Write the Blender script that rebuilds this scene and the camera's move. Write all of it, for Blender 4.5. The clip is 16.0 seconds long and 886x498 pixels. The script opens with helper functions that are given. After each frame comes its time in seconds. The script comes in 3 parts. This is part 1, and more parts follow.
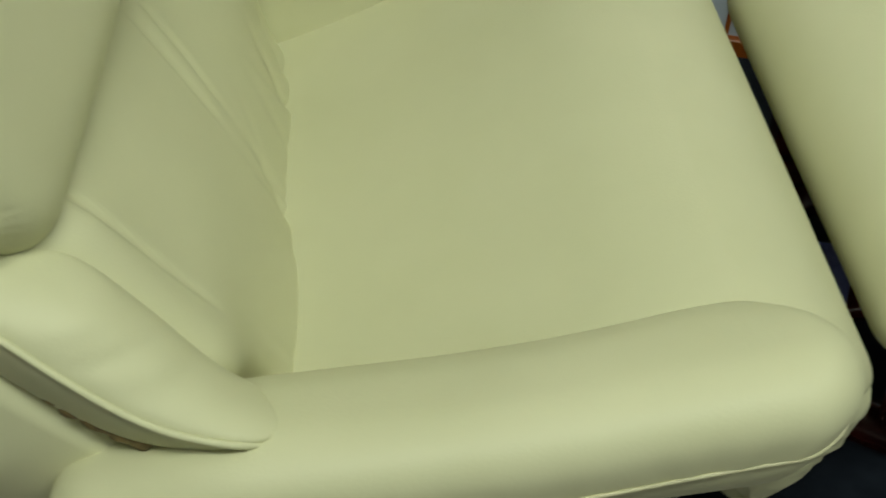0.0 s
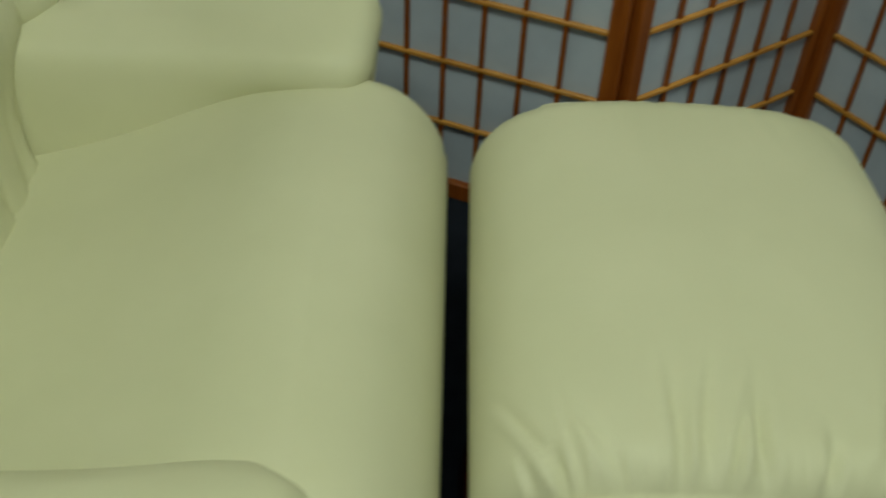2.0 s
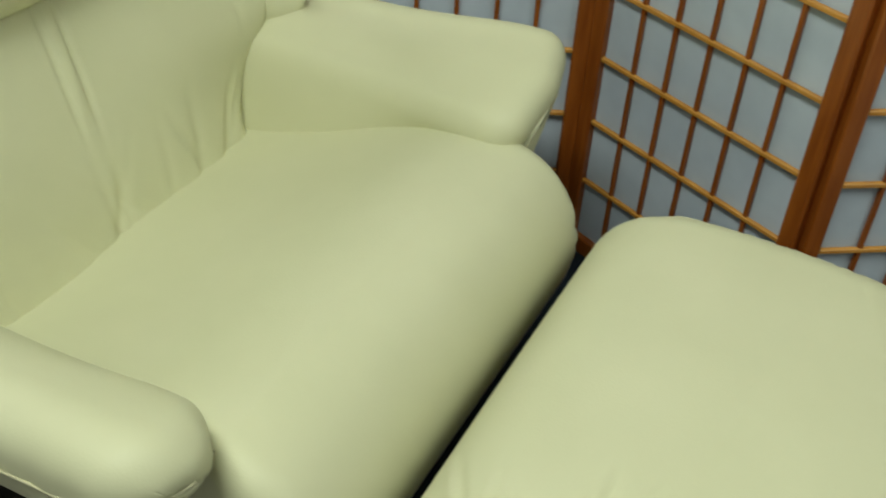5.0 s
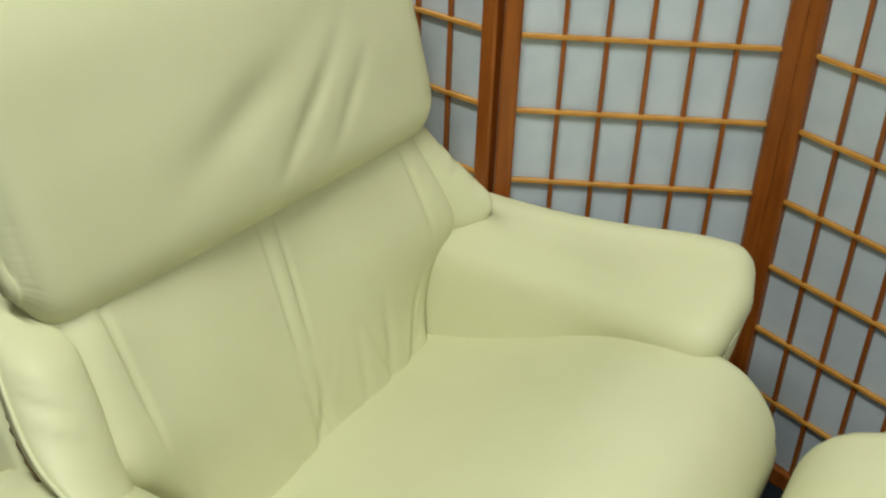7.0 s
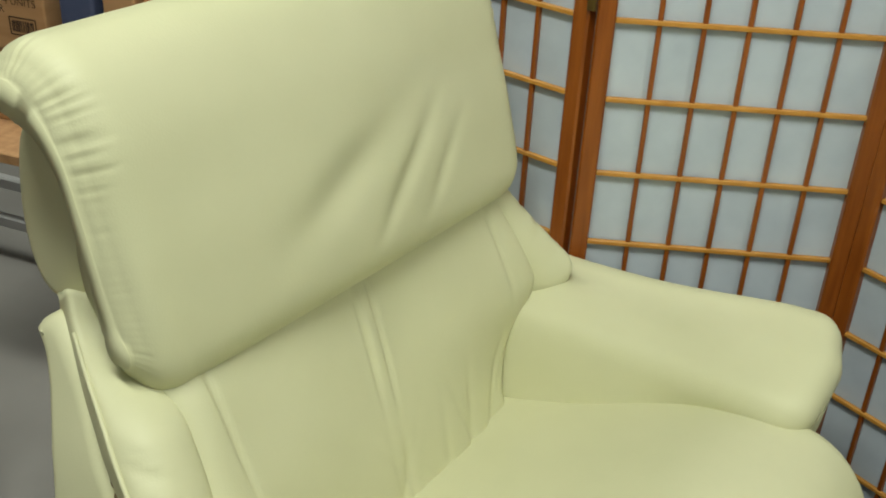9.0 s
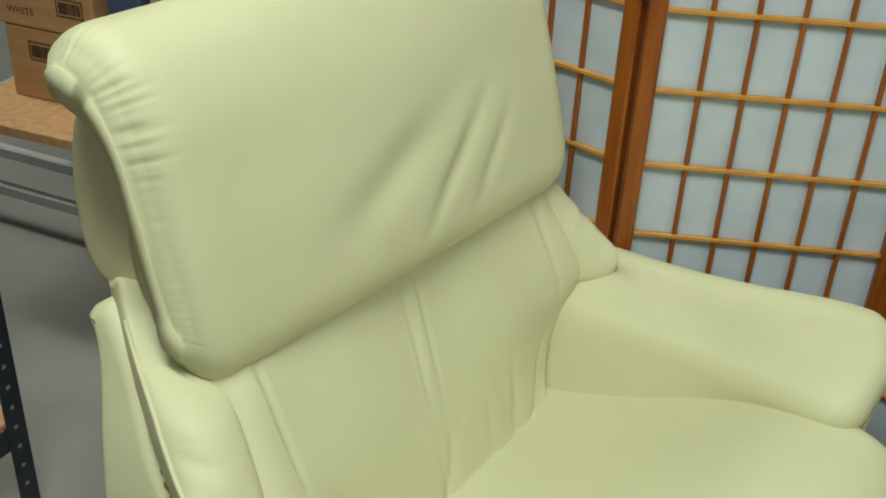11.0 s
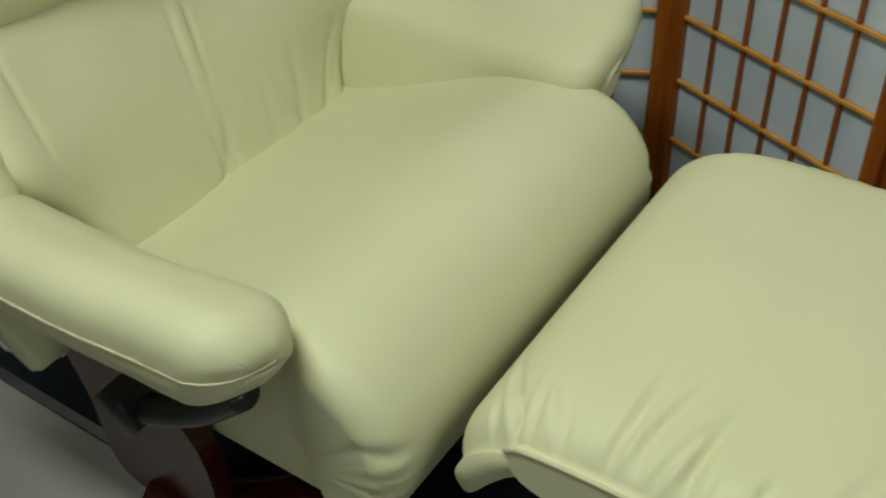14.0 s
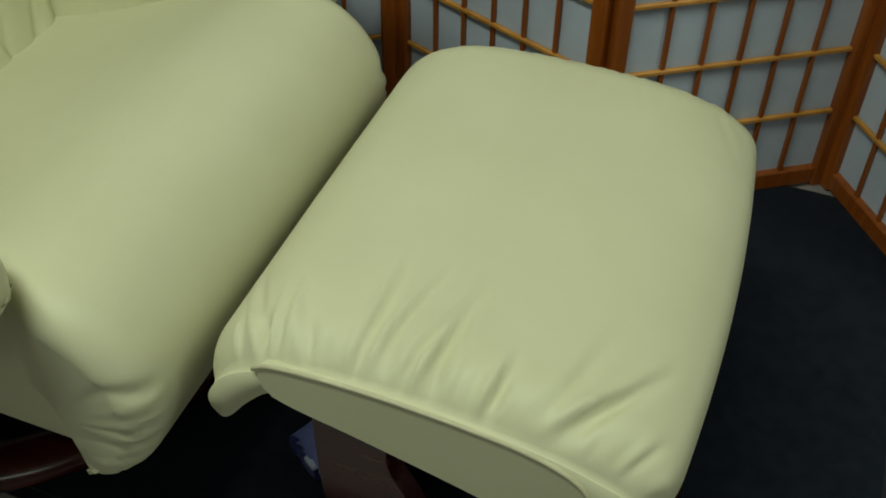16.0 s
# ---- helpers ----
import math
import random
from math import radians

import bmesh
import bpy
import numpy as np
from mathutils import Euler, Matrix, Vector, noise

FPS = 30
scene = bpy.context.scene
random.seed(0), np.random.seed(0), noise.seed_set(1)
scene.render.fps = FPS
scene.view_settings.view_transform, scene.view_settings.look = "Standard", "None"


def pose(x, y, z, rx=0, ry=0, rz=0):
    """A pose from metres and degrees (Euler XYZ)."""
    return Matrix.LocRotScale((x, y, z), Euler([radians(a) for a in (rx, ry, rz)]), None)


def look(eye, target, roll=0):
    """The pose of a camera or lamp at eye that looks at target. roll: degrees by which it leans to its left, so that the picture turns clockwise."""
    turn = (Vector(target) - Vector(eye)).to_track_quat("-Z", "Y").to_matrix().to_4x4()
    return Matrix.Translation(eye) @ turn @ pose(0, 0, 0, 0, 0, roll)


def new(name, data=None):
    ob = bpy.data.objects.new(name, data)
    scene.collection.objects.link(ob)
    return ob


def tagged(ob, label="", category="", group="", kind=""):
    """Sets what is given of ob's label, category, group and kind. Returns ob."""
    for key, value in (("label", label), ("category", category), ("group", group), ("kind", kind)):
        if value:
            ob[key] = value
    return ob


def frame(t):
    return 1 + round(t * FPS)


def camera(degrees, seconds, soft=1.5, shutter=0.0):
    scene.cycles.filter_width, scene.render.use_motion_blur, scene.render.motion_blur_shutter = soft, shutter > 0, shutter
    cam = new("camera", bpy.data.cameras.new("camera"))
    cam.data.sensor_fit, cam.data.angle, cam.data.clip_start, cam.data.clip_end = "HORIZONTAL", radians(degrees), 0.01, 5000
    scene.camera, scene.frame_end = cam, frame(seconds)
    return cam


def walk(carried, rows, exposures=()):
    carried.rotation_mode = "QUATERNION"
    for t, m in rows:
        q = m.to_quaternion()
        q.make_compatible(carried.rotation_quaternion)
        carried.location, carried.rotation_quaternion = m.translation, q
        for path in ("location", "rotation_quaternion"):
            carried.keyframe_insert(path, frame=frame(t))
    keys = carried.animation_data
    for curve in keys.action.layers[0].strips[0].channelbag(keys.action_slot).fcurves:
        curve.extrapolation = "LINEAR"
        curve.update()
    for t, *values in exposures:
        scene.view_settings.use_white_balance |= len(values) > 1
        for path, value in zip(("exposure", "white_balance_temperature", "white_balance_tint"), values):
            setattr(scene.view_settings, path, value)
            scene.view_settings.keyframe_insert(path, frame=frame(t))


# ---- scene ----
# The chair faces +x; x = 0 is the crease between seat and back, y = 0 its middle.
cam = camera(44.57, 16.0, 1.8, 0.5)
walk(cam, [
    (0.0, look((0.089, -0.793, 1.205), (0.139, -0.161, 0.431), -2.81)),
    (0.5, look((0.152, -0.802, 1.204), (0.210, -0.172, 0.429), 0.10)),
    (1.0, look((0.219, -0.819, 1.193), (0.280, -0.162, 0.441), 0.66)),
    (1.5, look((0.336, -0.825, 1.194), (0.333, -0.134, 0.472), 2.31)),
    (2.0, look((0.493, -0.820, 1.251), (0.502, -0.102, 0.555), 2.64)),
    (2.5, look((0.612, -0.824, 1.288), (0.619, -0.128, 0.569), -0.28)),
    (3.0, look((0.714, -0.801, 1.287), (0.762, -0.121, 0.556), 1.06)),
    (3.5, look((0.778, -0.757, 1.275), (0.754, -0.100, 0.522), 4.02)),
    (4.0, look((0.826, -0.747, 1.282), (0.717, -0.063, 0.562), 4.05)),
    (4.5, look((0.845, -0.772, 1.285), (0.612, -0.077, 0.605), 5.46)),
    (5.0, look((0.840, -0.804, 1.288), (0.503, -0.127, 0.634), 3.24)),
    (7.5, look((0.589, -0.912, 1.342), (0.169, -0.160, 0.834), 2.56)),
    (8.0, look((0.550, -0.919, 1.355), (0.140, -0.161, 0.849), 3.62)),
    (8.5, look((0.533, -0.930, 1.355), (0.113, -0.171, 0.856), 3.23)),
    (9.0, look((0.541, -0.935, 1.350), (0.107, -0.182, 0.854), 2.98)),
    (11.5, look((0.511, -0.936, 1.356), (0.054, -0.218, 0.832), 2.31)),
    (12.0, look((0.576, -0.934, 1.335), (0.098, -0.246, 0.789), 0.46)),
    (12.5, look((0.700, -0.917, 1.318), (0.188, -0.269, 0.755), -1.01)),
    (13.0, look((0.856, -0.905, 1.300), (0.361, -0.275, 0.702), -0.62)),
    (13.3, look((0.918, -0.902, 1.295), (0.430, -0.281, 0.681), -1.19)),
    (13.5, look((0.943, -0.908, 1.284), (0.462, -0.290, 0.662), -1.36)),
    (14.0, look((0.966, -0.886, 1.270), (0.523, -0.264, 0.625), -2.33)),
    (14.5, look((0.987, -0.871, 1.263), (0.577, -0.217, 0.627), -2.72)),
    (15.0, look((1.013, -0.865, 1.247), (0.675, -0.206, 0.576), -1.61)),
    (15.5, look((1.020, -0.860, 1.245), (0.752, -0.193, 0.550), -0.40)),
    (16.0, look((1.014, -0.858, 1.238), (0.763, -0.185, 0.541), 0.87)),
], exposures=[(0.0, -0.20, 6500, 7), (0.5, -0.25, 6500, 5), (1.0, -0.36, 6500, 4), (1.5, -0.61, 6500, 2), (2.0, -0.48, 6400, 4), (2.5, -0.58, 6300, 2), (3.0, -0.64, 6100, -1), (3.5, -0.66, 6000, -3), (4.0, -0.75, 6000, -3),
    (4.5, -0.32, 6100, 5), (5.0, 0.02, 6300, 10), (7.5, 0.22, 6500, 13), (9.0, 0.19, 6500, 13), (11.5, 0.17, 6400, 8), (12.5, 0.09, 6500, 6), (13.5, -0.06, 6500, 8), (14.5, -0.18, 6500, 11), (15.0, -0.24, 6500, 9), (16.0, -0.35, 6400, 6)])

# ---- light ----
world = bpy.data.worlds.new("world")
scene.world = world
world.use_nodes = True
world.node_tree.nodes["Background"].inputs[0].default_value = (0.75, 0.82, 0.80, 1)
world.node_tree.nodes["Background"].inputs[1].default_value = 0.10


def ceiling_lamp(x, y, power, sx=1.2, sy=0.3):
    d = bpy.data.lights.new("ceiling_light", "AREA")
    d.shape, d.size, d.size_y, d.energy, d.color = "RECTANGLE", sx, sy, power, (0.93, 1.0, 0.86)
    ob = new("ceiling_lamp", d)
    ob.matrix_world = pose(x, y, 2.68)
    return ob


ceiling_lamp(0.30, -0.85, 38)
ceiling_lamp(1.30, -2.60, 10)
ceiling_lamp(2.6, -0.2, 24)
ceiling_lamp(0.4, 1.9, 18)
ceiling_lamp(-2.2, 0.2, 28)


# ---- materials ----
def material(name, color, rough=0.5, metal=0.0, spec=0.5, coat=0.0):
    m = bpy.data.materials.new(name)
    m.use_nodes = True
    b = m.node_tree.nodes["Principled BSDF"]
    b.inputs["Base Color"].default_value = (*color, 1)
    b.inputs["Roughness"].default_value = rough
    b.inputs["Metallic"].default_value = metal
    b.inputs["Specular IOR Level"].default_value = spec
    b.inputs["Coat Weight"].default_value = coat
    return m


def vary(m, colors, scale=6.0, detail=4.0, stretch=(1, 1, 1), bump=0.0, bump_scale=300.0, rough=None, kind="noise", dist=0.002, space="Object"):
    """Mottle the base colour between two tones and add fine relief."""
    t = m.node_tree
    n, l = t.nodes, t.links
    b = n["Principled BSDF"]
    co = n.new("ShaderNodeTexCoord")
    mp = n.new("ShaderNodeMapping")
    mp.inputs["Scale"].default_value = stretch
    l.new(co.outputs[space], mp.inputs["Vector"])
    tex = n.new("ShaderNodeTexNoise")
    tex.inputs["Scale"].default_value, tex.inputs["Detail"].default_value = scale, detail
    l.new(mp.outputs["Vector"], tex.inputs["Vector"])
    ramp = n.new("ShaderNodeValToRGB")
    ramp.color_ramp.elements[0].position, ramp.color_ramp.elements[1].position = 0.3, 0.7
    ramp.color_ramp.elements[0].color, ramp.color_ramp.elements[1].color = (*colors[0], 1), (*colors[1], 1)
    l.new(tex.outputs["Fac"], ramp.inputs["Fac"])
    l.new(ramp.outputs["Color"], b.inputs["Base Color"])
    if rough:
        r = n.new("ShaderNodeMapRange")
        r.inputs["To Min"].default_value, r.inputs["To Max"].default_value = rough
        l.new(tex.outputs["Fac"], r.inputs["Value"])
        l.new(r.outputs["Result"], b.inputs["Roughness"])
    if bump:
        if kind == "cells":
            f = n.new("ShaderNodeTexVoronoi")
            f.inputs["Scale"].default_value = bump_scale
            src = f.outputs["Distance"]
        else:
            f = n.new("ShaderNodeTexNoise")
            f.inputs["Scale"].default_value, f.inputs["Detail"].default_value = bump_scale, 3.0
            src = f.outputs["Fac"]
        l.new(mp.outputs["Vector"], f.inputs["Vector"])
        bp = n.new("ShaderNodeBump")
        bp.inputs["Strength"].default_value, bp.inputs["Distance"].default_value = bump, dist
        l.new(src, bp.inputs["Height"])
        l.new(bp.outputs["Normal"], b.inputs["Normal"])
    return m


LEATHER = vary(material("cream_leather", (0.66, 0.62, 0.40), 0.42, spec=0.4), ((0.595, 0.59, 0.375), (0.65, 0.64, 0.42)), 5.0, 5.0,
               bump=0.14, bump_scale=380.0, kind="cells", rough=(0.46, 0.60), dist=0.0006)
PIPING = vary(material("cream_piping", (0.62, 0.58, 0.36), 0.45), ((0.50, 0.475, 0.30), (0.58, 0.55, 0.36)), 30.0)
ZIP = vary(material("tan_zip", (0.22, 0.16, 0.07), 0.6), ((0.12, 0.085, 0.035), (0.30, 0.22, 0.10)), 90.0)
MAHOGANY = vary(material("mahogany_lacquer", (0.09, 0.014, 0.010), 0.28, spec=0.4, coat=0.12), ((0.036, 0.006, 0.0045), (0.080, 0.014, 0.009)), 5.0, 6.0,
                stretch=(1, 9, 9), rough=(0.18, 0.32))
SCREEN_WOOD = vary(material("honey_lacquered_wood", (0.30, 0.08, 0.008), 0.35), ((0.22, 0.052, 0.005), (0.36, 0.10, 0.012)), 9.0, 6.0,
                   stretch=(9, 9, 0.8), bump=0.08, bump_scale=60.0, rough=(0.28, 0.42), dist=0.0006)
# the screen's honey wood, lightened to paint in light falling on the cross bars
LIT_BAR_WOOD = vary(material("lit_honey_wood", (0.50, 0.22, 0.05), 0.42), ((0.50, 0.215, 0.03), (0.66, 0.32, 0.06)), 22.0, 4.0, rough=(0.34, 0.48))
PAPER = vary(material("rice_paper", (0.70, 0.72, 0.74), 0.8, spec=0.2), ((0.49, 0.555, 0.64), (0.59, 0.655, 0.735)), 11.0, 8.0, bump=0.15, bump_scale=90.0, dist=0.0008)
CARPET = vary(material("navy_carpet", (0.014, 0.02, 0.035), 0.95, spec=0.1), ((0.0060, 0.0090, 0.0155), (0.0105, 0.0145, 0.0225)), 40.0, 6.0, bump=0.5, bump_scale=900.0, dist=0.003)
CARPET.node_tree.nodes["Principled BSDF"].inputs["Sheen Weight"].default_value = 0.06
CONCRETE = vary(material("sealed_concrete", (0.30, 0.29, 0.275), 0.55), ((0.215, 0.203, 0.193), (0.305, 0.291, 0.278)), 2.2, 9.0, bump=0.12, bump_scale=160.0, rough=(0.4, 0.62), dist=0.001)
WALL_PAINT = vary(material("grey_wall_paint", (0.45, 0.46, 0.46), 0.8), ((0.42, 0.43, 0.43), (0.48, 0.49, 0.49)), 1.5, 6.0, bump=0.1, bump_scale=80.0)
CEILING_PAINT = vary(material("ceiling_paint", (0.6, 0.6, 0.58), 0.9), ((0.56, 0.56, 0.54), (0.63, 0.63, 0.61)), 1.5, 6.0)
BLACK = vary(material("black_plastic", (0.012, 0.013, 0.016), 0.35), ((0.010, 0.011, 0.014), (0.018, 0.019, 0.023)), 20.0)
RUBBER = vary(material("grey_rubber_mat", (0.05, 0.055, 0.06), 0.7), ((0.042, 0.047, 0.052), (0.062, 0.068, 0.074)), 25.0, 6.0, bump=0.3, bump_scale=500.0, dist=0.001)
WHITE_PRINT = material("white_print", (0.45, 0.46, 0.47), 0.7)
STEEL = vary(material("dark_blue_steel", (0.022, 0.028, 0.042), 0.4, metal=0.0), ((0.016, 0.021, 0.033), (0.03, 0.037, 0.052)), 12.0, 5.0, rough=(0.32, 0.5))
HOLE = material("punched_hole", (0.30, 0.31, 0.32), 0.6)
PARTICLE = vary(material("particle_board", (0.42, 0.22, 0.10), 0.75), ((0.44, 0.23, 0.10), (0.58, 0.33, 0.16)), 60.0, 8.0, bump=0.15, bump_scale=400.0)
CARDBOARD = vary(material("cardboard", (0.40, 0.22, 0.10), 0.8), ((0.43, 0.23, 0.10), (0.53, 0.305, 0.145)), 7.0, 6.0, bump=0.12, bump_scale=120.0, stretch=(1, 1, 6))
INK = material("brown_ink", (0.05, 0.025, 0.015), 0.8)
GREY_STEEL = vary(material("grey_steel", (0.36, 0.36, 0.37), 0.4), ((0.46, 0.46, 0.47), (0.58, 0.58, 0.59)), 9.0)
BRASS = material("dark_brass", (0.22, 0.15, 0.06), 0.35, metal=1.0)
TOWEL = vary(material("blue_towel", (0.16, 0.20, 0.52), 0.95), ((0.24, 0.29, 0.66), (0.33, 0.38, 0.76)), 60.0, 5.0, bump=0.5, bump_scale=700.0)
TOWEL_IN = vary(material("pale_blue_towel", (0.42, 0.46, 0.66), 0.95), ((0.50, 0.55, 0.76), (0.62, 0.67, 0.84)), 60.0, 5.0, bump=0.5, bump_scale=700.0)
# near-black cloth, also the colour of the shade under the table
DARK_FABRIC_AND_SHADE = vary(material("black_fabric_and_shade", (0.012, 0.012, 0.014), 0.9), ((0.009, 0.009, 0.011), (0.018, 0.018, 0.02)), 30.0, bump=0.3, bump_scale=500.0)
BLUE_PLASTIC = vary(material("slate_blue_plastic", (0.06, 0.08, 0.16), 0.5), ((0.05, 0.068, 0.14), (0.075, 0.095, 0.18)), 12.0)
ORANGE_CARD = vary(material("orange_card", (0.55, 0.2, 0.04), 0.6), ((0.5, 0.17, 0.03), (0.6, 0.23, 0.05)), 9.0)


# ---- mesh helpers ----
def part(name, bm, mat, parent=None, label="", smooth=True):
    me = bpy.data.meshes.new(name)
    bm.to_mesh(me)
    bm.free()
    me.materials.append(mat)
    if smooth:
        me.shade_smooth()
    ob = new(name, me)
    if parent is not None:
        ob.parent = parent
    if label:
        ob["label"] = label
    return ob


def thing(name, label, category, group="", kind="", at=(0, 0, 0)):
    ob = new(name)
    ob.location = at
    return tagged(ob, label, category, group, kind)


def bevelled(size, at=(0, 0, 0), bevel=0.004, segs=2, m=None):
    bm = bmesh.new()
    bmesh.ops.create_cube(bm, size=1.0)
    bmesh.ops.scale(bm, vec=size, verts=bm.verts)
    if bevel:
        bmesh.ops.bevel(bm, geom=list(bm.edges), offset=bevel, segments=segs, affect="EDGES", profile=0.5)
    bmesh.ops.translate(bm, vec=at, verts=bm.verts)
    if m is not None:
        bmesh.ops.transform(bm, matrix=m, verts=bm.verts)
    return bm


def sharp(ob, angle=40):
    """Smooth shading with hard edges kept."""
    me = ob.data
    bm = bmesh.new()
    bm.from_mesh(me)
    for e in bm.edges:
        if len(e.link_faces) == 2 and e.calc_face_angle(0) > radians(angle):
            e.smooth = False
    bm.to_mesh(me)
    bm.free()
    return ob


def spline(points, n, closed=True):
    """Catmull-Rom curve through the points, evenly resampled to n."""
    p = np.array(points, float)
    k = len(p)
    out = []
    for i in range(k if closed else k - 1):
        q = [p[(i + j) % k] if closed else p[min(max(i + j, 0), k - 1)] for j in (-1, 0, 1, 2)]
        for t in np.linspace(0, 1, 16, endpoint=False):
            out.append(0.5 * (2 * q[1] + (q[2] - q[0]) * t + (2 * q[0] - 5 * q[1] + 4 * q[2] - q[3]) * t ** 2 + (3 * q[1] - q[0] - 3 * q[2] + q[3]) * t ** 3))
    out.append(p[0] if closed else p[-1])
    out = np.array(out)
    s = np.r_[0, np.cumsum(np.linalg.norm(np.diff(out, axis=0), axis=1))]
    g = np.linspace(0, s[-1], n + 1)[:-1] if closed else np.linspace(0, s[-1], n)
    return np.stack([np.interp(g, s, out[:, c]) for c in range(p.shape[1])], 1)


def step(a, b, x):
    t = np.clip((x - a) / (b - a), 0, 1)
    return t * t * (3 - 2 * t)


def pad(profile, y0, y1, r, n=120, ny=70, warp=None, disp=None, lip=0.42):
    """A stuffed cushion: a closed x-z profile drawn out along y, with ends rounded by r.
    warp(co) moves all points; disp(co, s, e) lifts them along the normal (s: place round the profile, e: metres from the nearer end)."""
    p = spline(profile, n)
    tan = np.roll(p, -1, 0) - np.roll(p, 1, 0)
    nor = np.stack([tan[:, 1], -tan[:, 0]], 1)
    nor /= np.linalg.norm(nor, axis=1)[:, None]
    if np.sum((p - p.mean(0)) * nor) < 0:
        nor = -nor
    # thin lips keep part of their thickness at the ends
    d = p[None] - p[:, None]
    ln = np.linalg.norm(d, axis=2) + 1e-9
    facing = -(d * nor[:, None]).sum(2) / ln > 0.75
    thick = np.where(facing, ln, 9.0).min(1)
    room = lip * np.minimum.reduce([np.roll(thick, k) for k in range(-4, 5)])
    room = sum(np.roll(room, k) for k in range(-4, 5)) / 9
    a = np.linspace(0, math.pi / 2, 11)
    ends = [(r * (1 - math.sin(t)), r * (1 - math.cos(t))) for t in a[::-1]]
    stations = [(y0 + d, i) for d, i in ends] + [(y, 0.0) for y in np.linspace(y0 + r, y1 - r, ny)[1:-1]] + [(y1 - d, i) for d, i in ends[::-1]]
    co = np.concatenate([np.c_[(p - nor * np.minimum(i, room)[:, None])[:, 0], np.full(n, y), (p - nor * np.minimum(i, room)[:, None])[:, 1]] for y, i in stations])
    base = co.copy()
    if warp is not None:
        co = warp(co.copy())
    m = len(stations)
    faces = [(i * n + j, i * n + (j + 1) % n, (i + 1) * n + (j + 1) % n, (i + 1) * n + j) for i in range(m - 1) for j in range(n)]
    faces += [tuple(range(n)), tuple(range((m - 1) * n, m * n))]
    me = bpy.data.meshes.new("pad")
    me.from_pydata([tuple(c) for c in co], [], faces)
    bm = bmesh.new()
    bm.from_mesh(me)
    bpy.data.meshes.remove(me)
    bmesh.ops.recalc_face_normals(bm, faces=bm.faces)
    bm.normal_update()
    if disp is not None:
        bm.verts.ensure_lookup_table()
        s = np.tile(np.arange(n) / n, m)
        e = np.minimum(base[:, 1] - y0, y1 - base[:, 1])
        d = disp(base, s, e)
        nv = np.array([v.normal for v in bm.verts])
        new_co = co + nv * d[:, None]
        for v, c in zip(bm.verts, new_co):
            v.co = c
    bmesh.ops.triangulate(bm, faces=[f for f in bm.faces if len(f.verts) > 4])
    return bm


def tube(points, radius, n=8, closed=False, count=None, flat=1.0):
    """A cord or bar along a smooth line through the points."""
    p = spline(points, count or max(12, 8 * len(points)), closed)
    bm = bmesh.new()
    rings = []
    k = len(p)
    for i in range(k):
        a, b = (p[(i - 1) % k], p[(i + 1) % k]) if closed else (p[max(i - 1, 0)], p[min(i + 1, k - 1)])
        t = Vector(b - a).normalized()
        side = t.cross(Vector((0, 0, 1)))
        side = side.normalized() if side.length > 0.05 else Vector((1, 0, 0))
        up = side.cross(t)
        rings.append([bm.verts.new(Vector(p[i]) + radius * (side * math.cos(w) + up * flat * math.sin(w))) for w in np.linspace(0, 2 * math.pi, n, endpoint=False)])
    for i in range(k if closed else k - 1):
        a, b = rings[i], rings[(i + 1) % k]
        for j in range(n):
            bm.faces.new((a[j], a[(j + 1) % n], b[(j + 1) % n], b[j]))
    if not closed:
        bm.faces.new(rings[0])
        bm.faces.new(rings[-1][::-1])
    bmesh.ops.recalc_face_normals(bm, faces=bm.faces)
    return bm


def revolve(profile, at, n=72):
    """Turn an r-z profile round the vertical axis through at."""
    bm = bmesh.new()
    rings = [[bm.verts.new((at[0] + r * math.cos(w), at[1] + r * math.sin(w), at[2] + z)) for r, z in profile] for w in np.linspace(0, 2 * math.pi, n, endpoint=False)]
    k = len(profile)
    for i in range(n):
        a, b = rings[i], rings[(i + 1) % n]
        for j in range(k):
            bm.faces.new((a[j], b[j], b[(j + 1) % k], a[(j + 1) % k]))
    bmesh.ops.recalc_face_normals(bm, faces=bm.faces)
    return bm


def gauss(x, w):
    return np.exp(-(x / w) ** 2)


def folds(co, seed, lines):
    """Creases: each line runs from (x, y) along a heading for a length; width and depth in metres."""
    rng = np.random.RandomState(seed)
    d = np.zeros(len(co))
    for x, y, heading, length, width, depth in lines:
        c, s = math.cos(heading), math.sin(heading)
        u = (co[:, 0] - x) * c + (co[:, 1] - y) * s
        v = -(co[:, 0] - x) * s + (co[:, 1] - y) * c + 0.12 * u * u / max(length, 0.01) * rng.uniform(-1, 1)
        along = step(-0.015, 0.01, u) * (1 - step(0.35 * length, length, u))
        d += depth * along * (gauss(v - width, width) * 0.7 - gauss(v, width))
    return d


# ---- room ----
def slab(name, size, at, mat, label, category):
    ob = part(name, bevelled(size, at, 0), mat, None, "", False)
    return tagged(ob, label, category, "", "structure")


slab("floor", (9, 9, 0.1), (0, 0, -0.05), CONCRETE, "worn grey sealed concrete floor with faint stains", "floor")
slab("wall_north", (9, 0.12, 2.8), (0, 4.56, 1.4), WALL_PAINT, "plain grey painted wall", "wall")
slab("wall_south", (9, 0.12, 2.8), (0, -4.56, 1.4), WALL_PAINT, "plain grey painted wall", "wall")
slab("wall_west", (0.12, 9.24, 2.8), (-4.56, 0, 1.4), WALL_PAINT, "plain grey painted wall", "wall")
slab("wall_east", (0.12, 9.24, 2.8), (4.56, 0, 1.4), WALL_PAINT, "plain grey painted wall", "wall")
